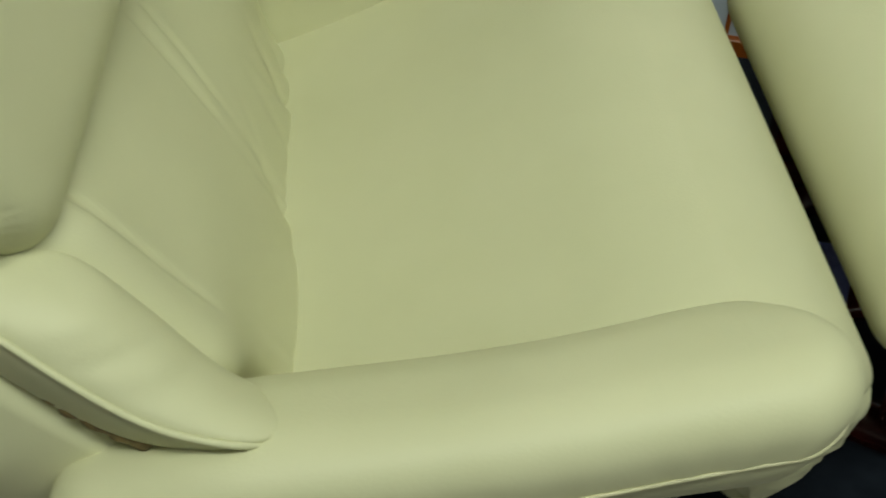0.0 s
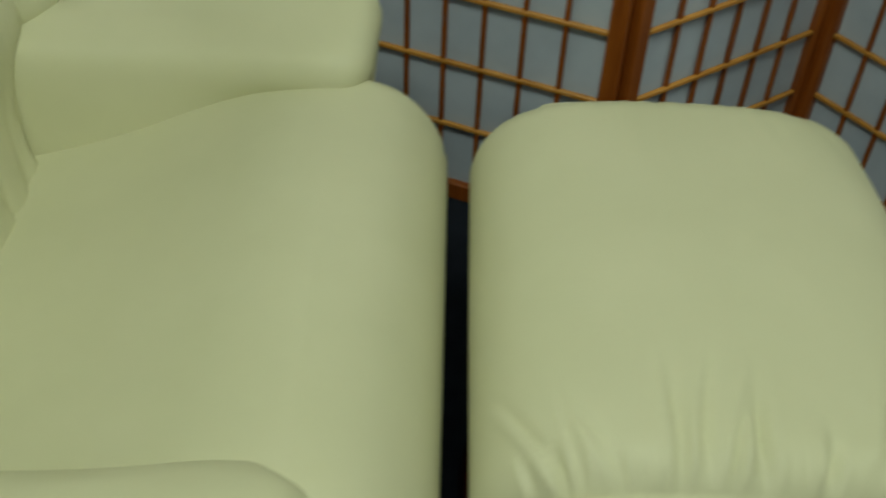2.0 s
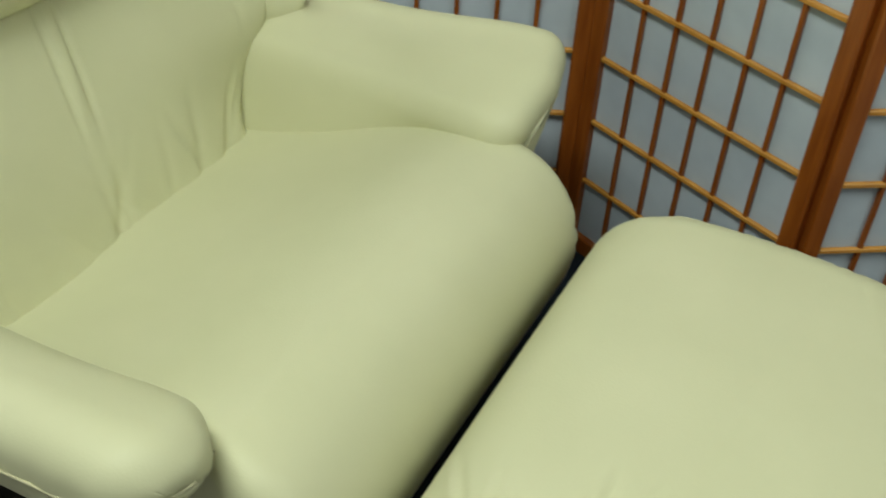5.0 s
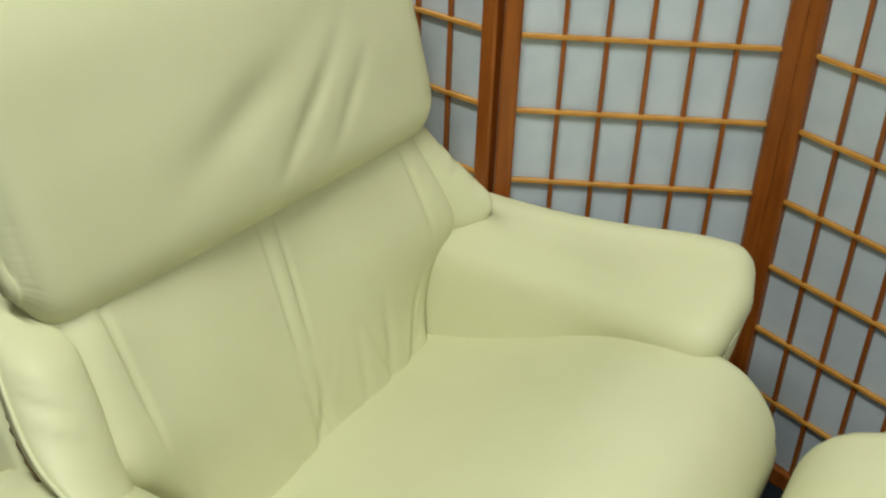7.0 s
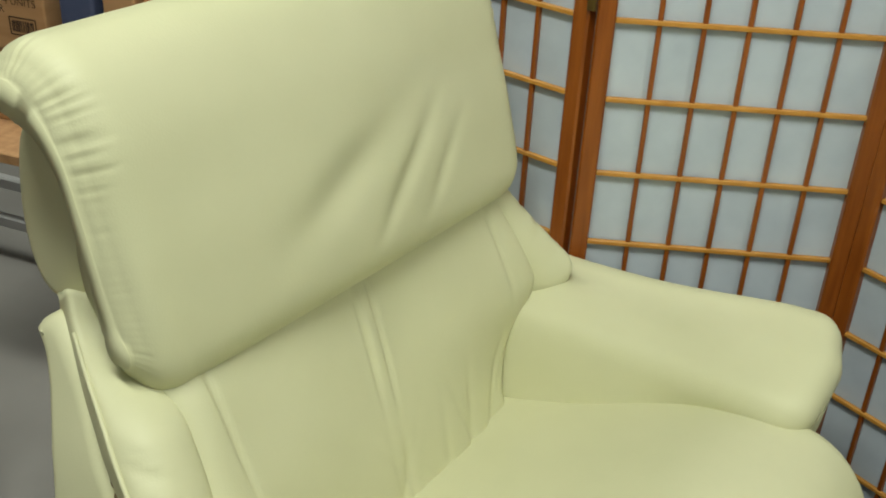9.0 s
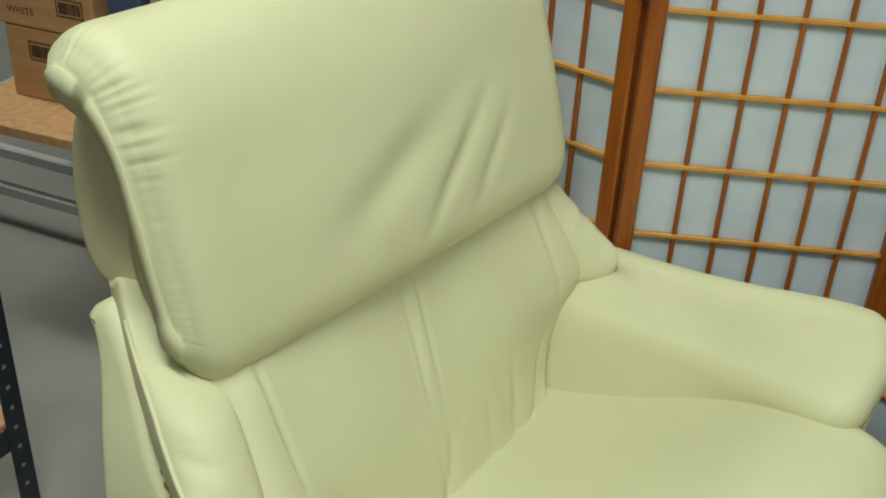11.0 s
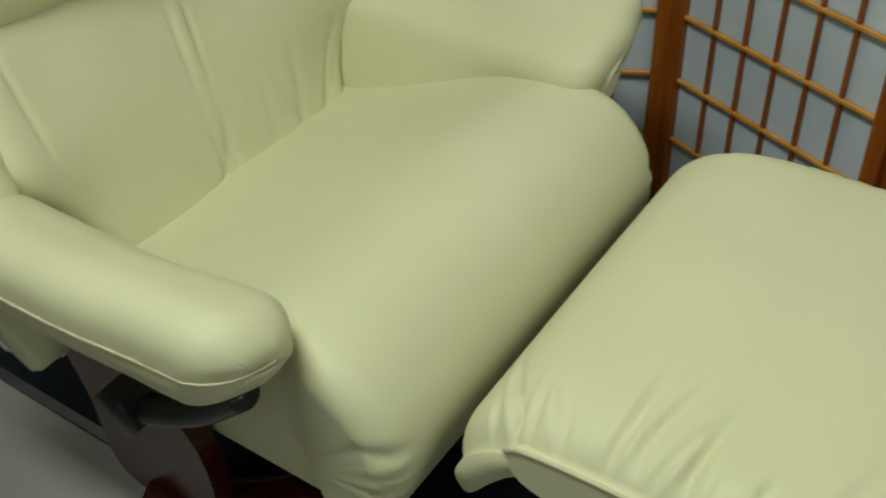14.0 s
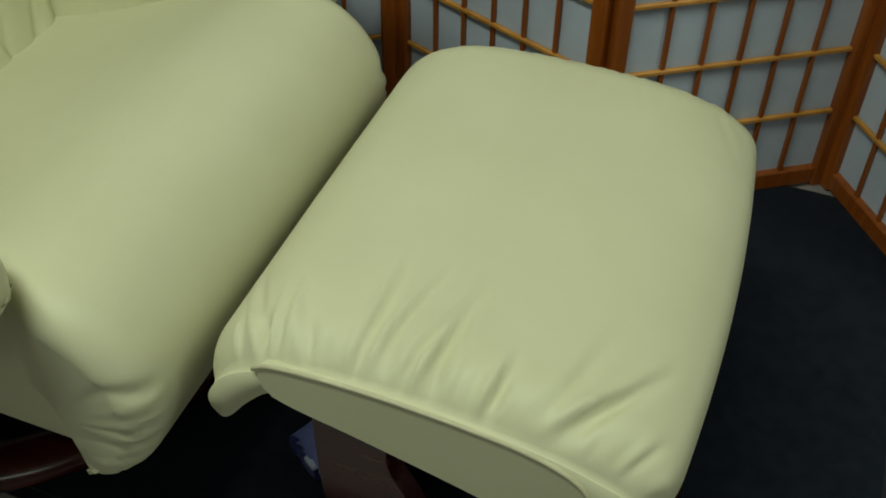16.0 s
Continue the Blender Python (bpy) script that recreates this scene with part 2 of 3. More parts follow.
slab("ceiling", (9.24, 9.24, 0.1), (0, 0, 2.85), CEILING_PAINT, "plain off-white ceiling", "ceiling")

# dark floor mat under chair, footstool and screen
def rounded_plate(x0, x1, y0, y1, z0, z1, r, n=8):
    bm = bmesh.new()
    ring = []
    for cx, cy, a0 in ((x1 - r, y1 - r, 0), (x0 + r, y1 - r, 90), (x0 + r, y0 + r, 180), (x1 - r, y0 + r, 270)):
        ring += [(cx + r * math.cos(radians(a0 + 90 * i / n)), cy + r * math.sin(radians(a0 + 90 * i / n))) for i in range(n + 1)]
    f = bm.faces.new([bm.verts.new((x, y, z0)) for x, y in ring])
    top = bmesh.ops.extrude_face_region(bm, geom=[f])
    bmesh.ops.translate(bm, vec=(0, 0, z1 - z0), verts=[v for v in top["geom"] if isinstance(v, bmesh.types.BMVert)])
    bmesh.ops.recalc_face_normals(bm, faces=bm.faces)
    return bm


mat = thing("floor_mat", "dark grey-blue carpet mat with black rubber rim on concrete", "mat")
part("rubber_rim", rounded_plate(-0.495, 1.290, -0.312, 0.705, 0.0, 0.005, 0.025), BLACK, mat, "black rubber rim", False)
part("carpet_top", rounded_plate(-0.478, 1.282, -0.295, 0.698, 0.004, 0.0085, 0.02), CARPET, mat, "", False)
part("printed_arc", tube([(-0.425, -0.215, 0.0085), (-0.418, -0.245, 0.0085), (-0.375, -0.262, 0.0085), (-0.335, -0.250, 0.0085), (-0.300, -0.228, 0.0085), (-0.278, -0.222, 0.0085)], 0.006, 6, flat=0.15), WHITE_PRINT, mat, "faded white printed arc")


# ---- folding screen ----
W, STILE, ROWS, PITCH, FOOT = 0.44, 0.030, 14, 0.12, 0.042
CORNERS = [(-0.476, 0.527), (-0.040, 0.470), (0.353, 0.667), (0.762, 0.505), (1.129, 0.749), (1.400, 0.402)]
screen = thing("folding_screen", "five-panel folding screen with honey wood lattice and white paper", "screen")


def strip(x0, x1, z0, z1, depth, y=0.0, bevel=0.002):
    return bevelled((x1 - x0, depth, z1 - z0), ((x0 + x1) / 2, y, (z0 + z1) / 2), bevel, 1)


def screen_panel(a, b):
    """One panel: the paper sheet carries stiles, rails and lattice bars. Local x runs from a to b."""
    top = FOOT + ROWS * PITCH
    m = Matrix.Translation((*a, 0)) @ Matrix.Rotation(math.atan2(b[1] - a[1], b[0] - a[0]), 4, "Z")
    w = math.hypot(b[0] - a[0], b[1] - a[1])
    p = part("screen_panel", strip(STILE - 0.004, w - STILE + 0.004, FOOT - 0.004, top + 0.004, 0.0024, 0.004, 0), PAPER, screen, "white rice paper in a honey wood frame", False)
    p.matrix_basis = m
    for x in (0.003, w - STILE):
        part("stile", strip(x, x + STILE - 0.003, 0.0, top + 0.035, 0.024, 0.0, 0.003), SCREEN_WOOD, p, "", False)
    part("bottom_rail", strip(STILE, w - STILE, 0.008, FOOT, 0.020), SCREEN_WOOD, p, "", False)
    part("top_rail", strip(STILE, w - STILE, top, top + 0.033, 0.020), SCREEN_WOOD, p, "", False)
    cell = (w - 2 * STILE) / 6
    for i in range(1, 6):
        x = STILE + i * cell
        part("upright_bar", strip(x - 0.0036, x + 0.0036, FOOT, top, 0.008, -0.0016, 0.001), SCREEN_WOOD, p, "", False)
    # cross bars take the lighter wood, with the top light in its colour
    for k in range(1, ROWS):
        z = FOOT + k * PITCH
        part("cross_bar", strip(STILE, w - STILE, z - 0.0036, z + 0.0036, 0.008, -0.0040, 0.001), LIT_BAR_WOOD, p, "", False)
    return p


for a, b in zip(CORNERS, CORNERS[1:]):
    screen_panel(a, b)
for i, (x, y) in enumerate(CORNERS[1:-1]):
    for z in (0.20, 0.92, 1.60):
        h = part("hinge", bevelled((0.014, 0.006, 0.05), (x, y - 0.013 if i % 2 == 0 else y + 0.013, z), 0.0015, 1), BRASS, screen, "small brass butt hinge", False)


# ---- recliner chair ----
chair = thing("recliner_chair", "cream leather recliner with padded headrest and wooden ring base", "armchair")


def seat_warp(co):
    # the front roll is wider than the seat and flares towards its lower corners
    x, z = co[:, 0].copy(), co[:, 2]
    near = co[:, 1] < 0
    co[:, 1] *= 1 + 0.105 * near * step(0.325, 0.415, x) + 0.03 * (1 - near) * step(0.34, 0.42, x) * (1 - step(0.17, 0.34, z))
    return co


SEAT = [(-0.10, 0.30), (-0.08, 0.345), (-0.01, 0.358), (0.10, 0.390), (0.20, 0.430), (0.29, 0.464), (0.37, 0.479), (0.440, 0.464), (0.488, 0.416), (0.508, 0.35), (0.494, 0.28),
        (0.456, 0.218), (0.424, 0.192), (0.388, 0.200), (0.372, 0.25), (0.25, 0.27), (0.0, 0.24)]


def seat_disp(co, s, e):
    d = 0.004 * gauss(co[:, 0] - 0.2, 0.2) * gauss(co[:, 1], 0.2)
    rng = np.random.RandomState(4)
    front = step(0.32, 0.42, co[:, 0])
    pucker = np.zeros(len(co))
    for i in range(16):
        z = rng.uniform(0.19, 0.38)
        pucker += rng.uniform(0.5, 1) * gauss(co[:, 2] - z - 0.3 * (0.05 - e) * rng.uniform(-1, 1), 0.0055)
    return d - 0.0075 * pucker * front * (1 - step(0.0, 0.05, e)) * step(-0.01, 0.012, e)


part("seat_cushion", pad(SEAT, -0.318, 0.296, 0.036, n=160, ny=90, warp=seat_warp, disp=seat_disp, lip=0.55), LEATHER, chair)
for y in (-1, 1):
    part("seat_side_panel", bevelled((0.46, 0.02, 0.19), (0.155, 0.290 * y - 0.007, 0.283), 0.008, 3), LEATHER, chair)


def armrest(side):
    # cross-section (y, z): a steep inner face, a soft corner, a top that climbs outwards, and a boxed outer edge
    sec = [(0.247, 0.345), (0.258, 0.400), (0.269, 0.448), (0.279, 0.480), (0.292, 0.499), (0.314, 0.512), (0.345, 0.528), (0.380, 0.545), (0.412, 0.555), (0.440, 0.551), (0.457, 0.535),
           (0.463, 0.508), (0.461, 0.482), (0.450, 0.463), (0.420, 0.453), (0.370, 0.448), (0.330, 0.42), (0.300, 0.36), (0.275, 0.338)]
    near = 1.0 if side < 0 else 0.0
    if near:
        # the pad is closed underneath; a separate panel fills the gap to the seat
        sec = [(0.345, 0.450), (0.325, 0.458), (0.318, 0.478), (0.322, 0.497), (0.336, 0.514), (0.358, 0.532), (0.385, 0.546), (0.412, 0.555)] + sec[9:16]

    def warp(co):
        x, y, z = co[:, 1].copy(), co[:, 0].copy(), co[:, 2].copy()
        y -= (1 - near) * (1 - step(0.29, 0.42, y)) * 0.030 * step(0.12, 0.42, x) * step(0.42, 0.48, z)
        z -= (1 - near) * (0.012 + 0.018 * (1 - step(-0.02, 0.34, x))) * step(0.33, 0.41, y) * step(0.47, 0.53, z)
        # the pad climbs a little to the front, the tip is cut back towards its outer corner and its underside
        z += ((0.018 + 0.008 * near) * step(0.10, 0.42, x) - 0.010 * (1 - near)) * step(0.40, 0.50, z)
        front = step(0.18, 0.42, x)
        x -= front * (0.32 * np.maximum(y - 0.36, 0) + near * 0.035 * (1 - step(0.315, 0.400, y)) + np.clip(0.55 - z, 0, 0.10) * 0.30)
        z -= 0.022 * (1 - step(-0.17, -0.02, x)) * step(0.38, 0.50, z)
        return np.c_[x, side * y, z]

    def disp(co, s, e):
        d = 0.002 * gauss(co[:, 1] - 0.36, 0.06)
        rng = np.random.RandomState(21)
        for i in range(9):
            c, lean = rng.uniform(0.10, 0.40), rng.uniform(-0.5, 0.5)
            d -= 0.0016 * rng.uniform(0.3, 1) * gauss(co[:, 1] - c - lean * (co[:, 2] - 0.51), 0.007) * gauss(co[:, 2] - 0.515, 0.02) * (co[:, 0] > 0.43)
        return d
    a = part("armrest", pad(sec, -0.175, 0.432, 0.046, n=110, ny=60, warp=warp, disp=disp, lip=0.8), LEATHER, chair)
    if near:
        skirt = [(0.280, 0.340), (0.300, 0.400), (0.326, 0.450), (0.345, 0.462), (0.380, 0.462), (0.385, 0.430), (0.350, 0.380), (0.315, 0.335)]
        part("arm_inner_panel", pad(skirt, -0.15, 0.24, 0.02, n=50, ny=12, warp=lambda co: np.c_[co[:, 1], side * co[:, 0], co[:, 2]]), LEATHER, a)
    # the seam runs along the outer edge and round the tip
    line = [(0.4640, x, 0.506) for x in np.linspace(-0.10, 0.37, 10)]
    line += [(0.4185 + 0.0455 * math.cos(w), 0.387 + 0.0455 * math.sin(w), 0.506) for w in np.linspace(0.15, math.pi / 2, 7)] + [(0.395, 0.4330, 0.506)]
    part("seam", tube([tuple(c) for c in warp(np.array(line if near else line[:9]))], 0.0018, 6, count=120), PIPING, a, "stitched seam")
    # side flap that hangs below the rear of the arm
    flap = spline([(-0.150, 0.475), (0.06, 0.470), (0.068, 0.41), (0.060, 0.352), (0.01, 0.374), (-0.05, 0.405), (-0.12, 0.440)], 48)
    bm = bmesh.new()
    lo = [bm.verts.new((x, side * 0.375, z)) for x, z in flap]
    hi = [bm.verts.new((x, side * 0.445, z)) for x, z in flap]
    for i in range(48):
        bm.faces.new((lo[i], lo[(i + 1) % 48], hi[(i + 1) % 48], hi[i]))
    bm.faces.new(lo)
    bm.faces.new(hi[::-1])
    bmesh.ops.recalc_face_normals(bm, faces=bm.faces)
    bmesh.ops.bevel(bm, geom=[e for e in bm.edges if e.calc_face_angle(0) > 0.9], offset=0.006, segments=2, affect="EDGES")
    part("arm_side_panel", bm, LEATHER, a)
    return a


armrest(-1)
armrest(1)

BACK = [(-0.010, 0.335), (-0.018, 0.375), (-0.038, 0.44), (-0.070, 0.52), (-0.108, 0.60), (-0.145, 0.67), (-0.178, 0.74), (-0.21, 0.80), (-0.24, 0.805), (-0.265, 0.79), (-0.25, 0.70), (-0.21, 0.58),
        (-0.165, 0.46), (-0.13, 0.36), (-0.06, 0.325)]


def back_width(z):
    return np.interp(z, [0.33, 0.39, 0.45, 0.50, 0.53, 0.60, 0.66, 0.80], [0.252, 0.262, 0.300, 0.338, 0.346, 0.328, 0.314, 0.29])


def back_warp(co):
    z = co[:, 2]
    co[:, 1] = co[:, 1] * back_width(z) / 0.3
    co[:, 0] += 0.45 * co[:, 1] ** 2 * step(0.40, 0.54, z) * (1 - step(0.64, 0.74, z)) + 0.045 * co[:, 1] * step(0.42, 0.60, z)
    return co


def back_disp(co, s, e):
    z = co[:, 2]
    y = co[:, 1] * back_width(z) / 0.3
    d = np.zeros(len(co))
    # a double seam down the middle, with a soft raised strip, and the drawn-in seams beside the wings
    for c, o, k in ((0.0, -0.014, 1.0), (0.0, 0.014, 1.2)):
        d -= 0.0040 * k * gauss(y - c - o - 0.16 * (z - 0.56), 0.0045) * step(0.46, 0.54, z)
    d += 0.003 * gauss(y - 0.16 * (z - 0.56), 0.016) * step(0.46, 0.56, z)
    for c in (-1, 1):
        d -= 0.0042 * gauss(abs(y) - 0.268 - 0.05 * (0.60 - z), 0.0045) * step(0.48, 0.58, z) * (y * c > 0)
    d += 0.009 * gauss(y - 0.13, 0.08) + 0.009 * gauss(y + 0.13, 0.08)
    rng = np.random.RandomState(8)
    low = 1 - step(0.37, 0.50, z)
    for i in range(15):
        c = rng.uniform(-0.25, 0.25)
        d -= 0.0042 * rng.uniform(0.3, 1) * low * gauss(y - c - rng.uniform(-0.8, 0.8) * (z - 0.36), 0.009)
    return d


back = part("back_cushion", pad(BACK, -0.30, 0.30, 0.04, n=120, ny=150, warp=back_warp, disp=back_disp), LEATHER, chair)

HEAD = [(-0.150, 0.648), (-0.120, 0.656), (-0.104, 0.695), (-0.122, 0.78), (-0.145, 0.86), (-0.165, 0.93), (-0.195, 0.985), (-0.235, 1.008), (-0.275, 1.004), (-0.304, 0.978), (-0.306, 0.945), (-0.286, 0.918),
        (-0.25, 0.902), (-0.225, 0.87), (-0.21, 0.79), (-0.195, 0.70), (-0.175, 0.66)]


def head_warp(co):
    # lower corners are rounded off
    edge = np.clip((abs(co[:, 1]) - 0.285) / 0.053, 0, 1)
    co[:, 2] += 0.026 * edge ** 2 * (1 - step(0.66, 0.80, co[:, 2]))
    co[:, 0] += 0.10 * co[:, 1] + 0.012
    return co


def head_disp(co, s, e):
    y, z = co[:, 1], co[:, 2]
    d = 0.010 * gauss(y, 0.22) * gauss(z - 0.82, 0.12)
    rng = np.random.RandomState(3)
    curl = step(0.86, 0.93, z)
    for i in range(78):
        c = (i + rng.uniform(0, 0.7)) / 78
        reach = rng.uniform(0.014, 0.028) + rng.uniform(0.02, 0.045) * curl
        d -= (0.0016 + 0.0022 * curl) * rng.uniform(0.3, 1) * gauss(s - c, 0.0034) * (1 - step(0.004, 1, e / reach)) * step(0.0, 0.010, e)
    # stitched seam round the end
    d -= 0.0022 * gauss(e - 0.011, 0.0035)
    # soft dents in the middle of the front
    for yy, zz, slope, w, k in ((-0.02, 0.80, 0.7, 0.030, 0.010), (0.10, 0.79, 1.1, 0.014, 0.005), (0.15, 0.76, 1.2, 0.013, 0.004), (0.05, 0.75, 1.1, 0.012, 0.004)):
        u = (z - zz) - slope * (y - yy)
        d -= k * gauss(u, w * 1.4) * gauss(z - zz, 0.045) * (co[:, 0] > -0.2)
    return d


head = part("headrest", pad(HEAD, -0.338, 0.338, 0.046, n=300, ny=110, warp=head_warp, disp=head_disp), LEATHER, chair)


def wing(side):
    """A side bolster of the back: a stuffed lobe between the crease, the outer seam and a boxing strip behind."""
    crease = spline([(-0.150, 0.292, 0.74), (-0.112, 0.304, 0.66), (-0.070, 0.316, 0.59), (-0.032, 0.332, 0.535), (0.010, 0.340, 0.500)], 46, False)
    outer = spline([(-0.215, 0.328, 0.752), (-0.163, 0.362, 0.672), (-0.112, 0.390, 0.622), (-0.050, 0.412, 0.578), (0.032, 0.418, 0.545)], 46, False)
    if side > 0:
        crease[:, 1] -= 0.012
        outer[:, 1] -= 0.040
        outer, crease = spline(outer[:42], 46, False), spline(crease[:42], 46, False)
        for edge in (outer, crease):
            edge[:, 2] -= 0.026 * np.linspace(0, 1, 46) ** 3
    rng = np.random.RandomState(31)
    bm = bmesh.new()
    rings, seam = [], []
    for i, (a, c) in enumerate(zip(crease, outer)):
        t = i / 45
        size = 1 - max(0, (t - 0.86) / 0.14) ** 2.2 * 0.72
        fwd = np.array((0.84, 0.40, 0.30))
        low = float(step(0.08, 0.44, t))
        a, c = a - fwd * 0.055 * (1 - low), c - fwd * 0.055 * (1 - low)
        mid = (a + c) / 2
        pts = [a - fwd * 0.05, a - fwd * 0.004, a * 0.85 + c * 0.15 + fwd * 0.017 * low, mid + fwd * 0.030 * low, a * 0.22 + c * 0.78 + fwd * 0.024 * low, c + fwd * 0.004, c - fwd * 0.022 + np.array((0, 0.003, -0.012)),
               c - fwd * 0.050 + np.array((0, -0.004, -0.016)), mid - fwd * 0.075]
        ctr = a * 0.35 + c * 0.65 - fwd * 0.02
        pts = [ctr + (p - ctr) * size for p in pts]
        seam.append(pts[5])
        ring = spline(pts, 54)
        rings.append(ring + np.array((0.02 * max(0, t - 0.9), 0, 0)))
    co = np.array(rings)
    # slanting puckers that fan out from the outer seam
    for k in range(9):
        t0, w = rng.uniform(0.30, 0.98), rng.uniform(0.010, 0.02)
        ti = np.linspace(0, 1, 46)[:, None]
        si = np.linspace(0, 1, 54)[None]
        fold = gauss(ti - t0 - 0.35 * (0.5 - si), w) * gauss(si - rng.uniform(0.36, 0.48), 0.10)
        co[:, :, 0] -= 0.0036 * fold * rng.uniform(0.4, 1)
    co[:, :, 0] += 0.045 * side * co[:, :, 1]
    vs = [[bm.verts.new((x, side * y, z)) for x, y, z in ring] for ring in co]
    for p, q in zip(vs, vs[1:]):
        for j in range(54):
            bm.faces.new((p[j], p[(j + 1) % 54], q[(j + 1) % 54], q[j]))
    bm.faces.new(vs[0])
    bm.faces.new(vs[-1])
    bmesh.ops.recalc_face_normals(bm, faces=bm.faces)
    w = part("back_wing", bm, LEATHER, chair)
    part("seam", tube([(x + 0.045 * side * y, side * (y + 0.001), z) for x, y, z in seam[6:-2:3]], 0.0028, 8, count=90), LEATHER, w, "stitched edge seam")
    return w


wing(-1)
wing(1)
UPPER = [(-0.23, 0.70), (-0.235, 0.78), (-0.25, 0.87), (-0.275, 0.915), (-0.32, 0.92), (-0.352, 0.88), (-0.366, 0.80), (-0.36, 0.73), (-0.335, 0.692), (-0.28, 0.685)]
part("headrest_support", pad(UPPER, -0.285, 0.285, 0.022, n=60, ny=14), LEATHER, chair)
SHELL = [(-0.242, 0.688), (-0.198, 0.64), (-0.150, 0.582), (-0.108, 0.540), (-0.082, 0.505), (-0.095, 0.455), (-0.13, 0.40), (-0.17, 0.39), (-0.195, 0.44), (-0.215, 0.51), (-0.238, 0.585), (-0.270, 0.66), (-0.291, 0.688), (-0.268, 0.704)]


def shell_warp(co):
    co[:, 1] *= np.interp(co[:, 2], [0.38, 0.46, 0.52, 0.58, 0.64, 0.72], [0.34, 0.395, 0.398, 0.378, 0.350, 0.318]) / 0.3
    co[:, 0] += 0.045 * co[:, 1]
    return co


shell = part("back_shell", pad(SHELL, -0.30, 0.30, 0.014, n=90, ny=20, warp=shell_warp, lip=0.8), LEATHER, chair)

# gathered zip in the gap between wing and shell
for side in (-1, 1):
    zip_line = [(x + 0.045 * side * y, side * (y + 0.003), z) for x, y, z in spline([(-0.190, 0.334, 0.648), (-0.156, 0.358, 0.612), (-0.112, 0.382, 0.570), (-0.074, 0.394, 0.542)], 24, False)]
    zip_line = [(x + 0.002 * math.sin(2.4 * k), y + side * 0.0012 * math.cos(2.9 * k), z) for k, (x, y, z) in enumerate(zip_line)]
    part("zip", tube(zip_line, 0.0065, 8, count=140), ZIP, chair, "tan gathered zip behind the cushion")

# wooden base
# the ring is open towards the back
arc = [(-0.018 + 0.357 * math.cos(radians(a)), 0.357 * math.sin(radians(a)), 0.032) for a in range(-77, 78, 14)]
part("base_ring", tube(arc, 0.040, 16, False, 120, flat=0.58), MAHOGANY, chair, "glossy dark mahogany ring, open at the back")
for side in (-1, 1):
    leg = spline([(-0.075, 0.42), (-0.05, 0.30), (-0.015, 0.19), (-0.005, 0.07), (0.04, 0.03), (0.16, 0.03), (0.20, 0.10), (0.19, 0.20), (0.14, 0.27), (0.11, 0.33), (0.10, 0.42), (0.01, 0.44)], 60)
    bm = bmesh.new()
    y0, y1 = side * 0.318, side * 0.350
    lo = [bm.verts.new((x, y0, z)) for x, z in leg]
    hi = [bm.verts.new((x, y1, z)) for x, z in leg]
    for i in range(len(leg)):
        bm.faces.new((lo[i], lo[(i + 1) % 60], hi[(i + 1) % 60], hi[i]))
    bm.faces.new(lo)
    bm.faces.new(hi[::-1])
    bmesh.ops.recalc_face_normals(bm, faces=bm.faces)
    sharp(part("side_leg", bm, MAHOGANY, chair, "curved mahogany leg"))
    lever = part("recline_lever", tube([(0.15, side * 0.395, 0.322), (0.20, side * 0.398, 0.335), (0.28, side * 0.395, 0.378), (0.35, side * 0.385, 0.437)], 0.021, 14, flat=0.75), BLACK, chair, "black plastic recline lever")
    part("lever_hub", tube([(0.158, side * 0.345, 0.322), (0.158, side * 0.425, 0.322)], 0.033, 24), BLACK, lever, "round black hub")
part("swivel_column", revolve([(0.0, 0.03), (0.045, 0.03), (0.045, 0.20), (0.0, 0.20)], (0.06, 0, 0), 32), BLACK, chair, "black steel column")
part("cross_foot", bevelled((0.34, 0.06, 0.03), (0.17, 0, 0.035), 0.01, 2), MAHOGANY, chair)
part("seat_frame", bevelled((0.36, 0.48, 0.03), (0.11, 0, 0.205), 0.008, 2), BLACK, chair, "black steel frame under the seat")


# ---- footstool ----
stool = thing("footstool", "cream leather footstool with gathered seam on wooden ring base", "footstool")
STOOL = [(0.568, 0.320), (0.543, 0.336), (0.536, 0.368), (0.550, 0.410), (0.580, 0.443), (0.628, 0.465), (0.69, 0.474), (0.78, 0.476), (0.88, 0.472), (0.940, 0.461), (0.982, 0.441), (1.003, 0.418), (1.005, 0.378), (0.992, 0.335), (0.966, 0.308),
         (0.945, 0.330), (0.88, 0.371), (0.78, 0.391), (0.68, 0.387), (0.61, 0.352)]


def stool_disp(co, s, e):
    d = 0.006 * gauss(co[:, 0] - 0.78, 0.18) * gauss(co[:, 1], 0.2)
    rng = np.random.RandomState(11)
    lines = []
    for side in (-1, 1):
        for i in range(17):
            x = rng.uniform(0.60, 0.99)
            lean = (x - 0.74) * 3.0 + rng.uniform(-0.2, 0.25)
            h = math.pi / 2 + lean * -1 if side < 0 else -math.pi / 2 + lean
            lines.append((x, side * 0.30, h, rng.uniform(0.07, 0.19), rng.uniform(0.004, 0.008), rng.uniform(0.004, 0.011) * (1.0 if side < 0 else 0.12)))
        # short puckers right at the seam
        for x in np.arange(0.60, 0.99, 0.017):
            lines.append((x + rng.uniform(-0.006, 0.006), side * 0.30, -side * (math.pi / 2) + side * (x - 0.74) * 2.4, rng.uniform(0.035, 0.075), 0.0040, rng.uniform(0.001, 0.008) * (1.0 if side < 0 else 0.3)))
    top = step(0.385, 0.43, co[:, 2]) * step(0.004, 0.03, e)
    return d + folds(co, 5, lines) * top


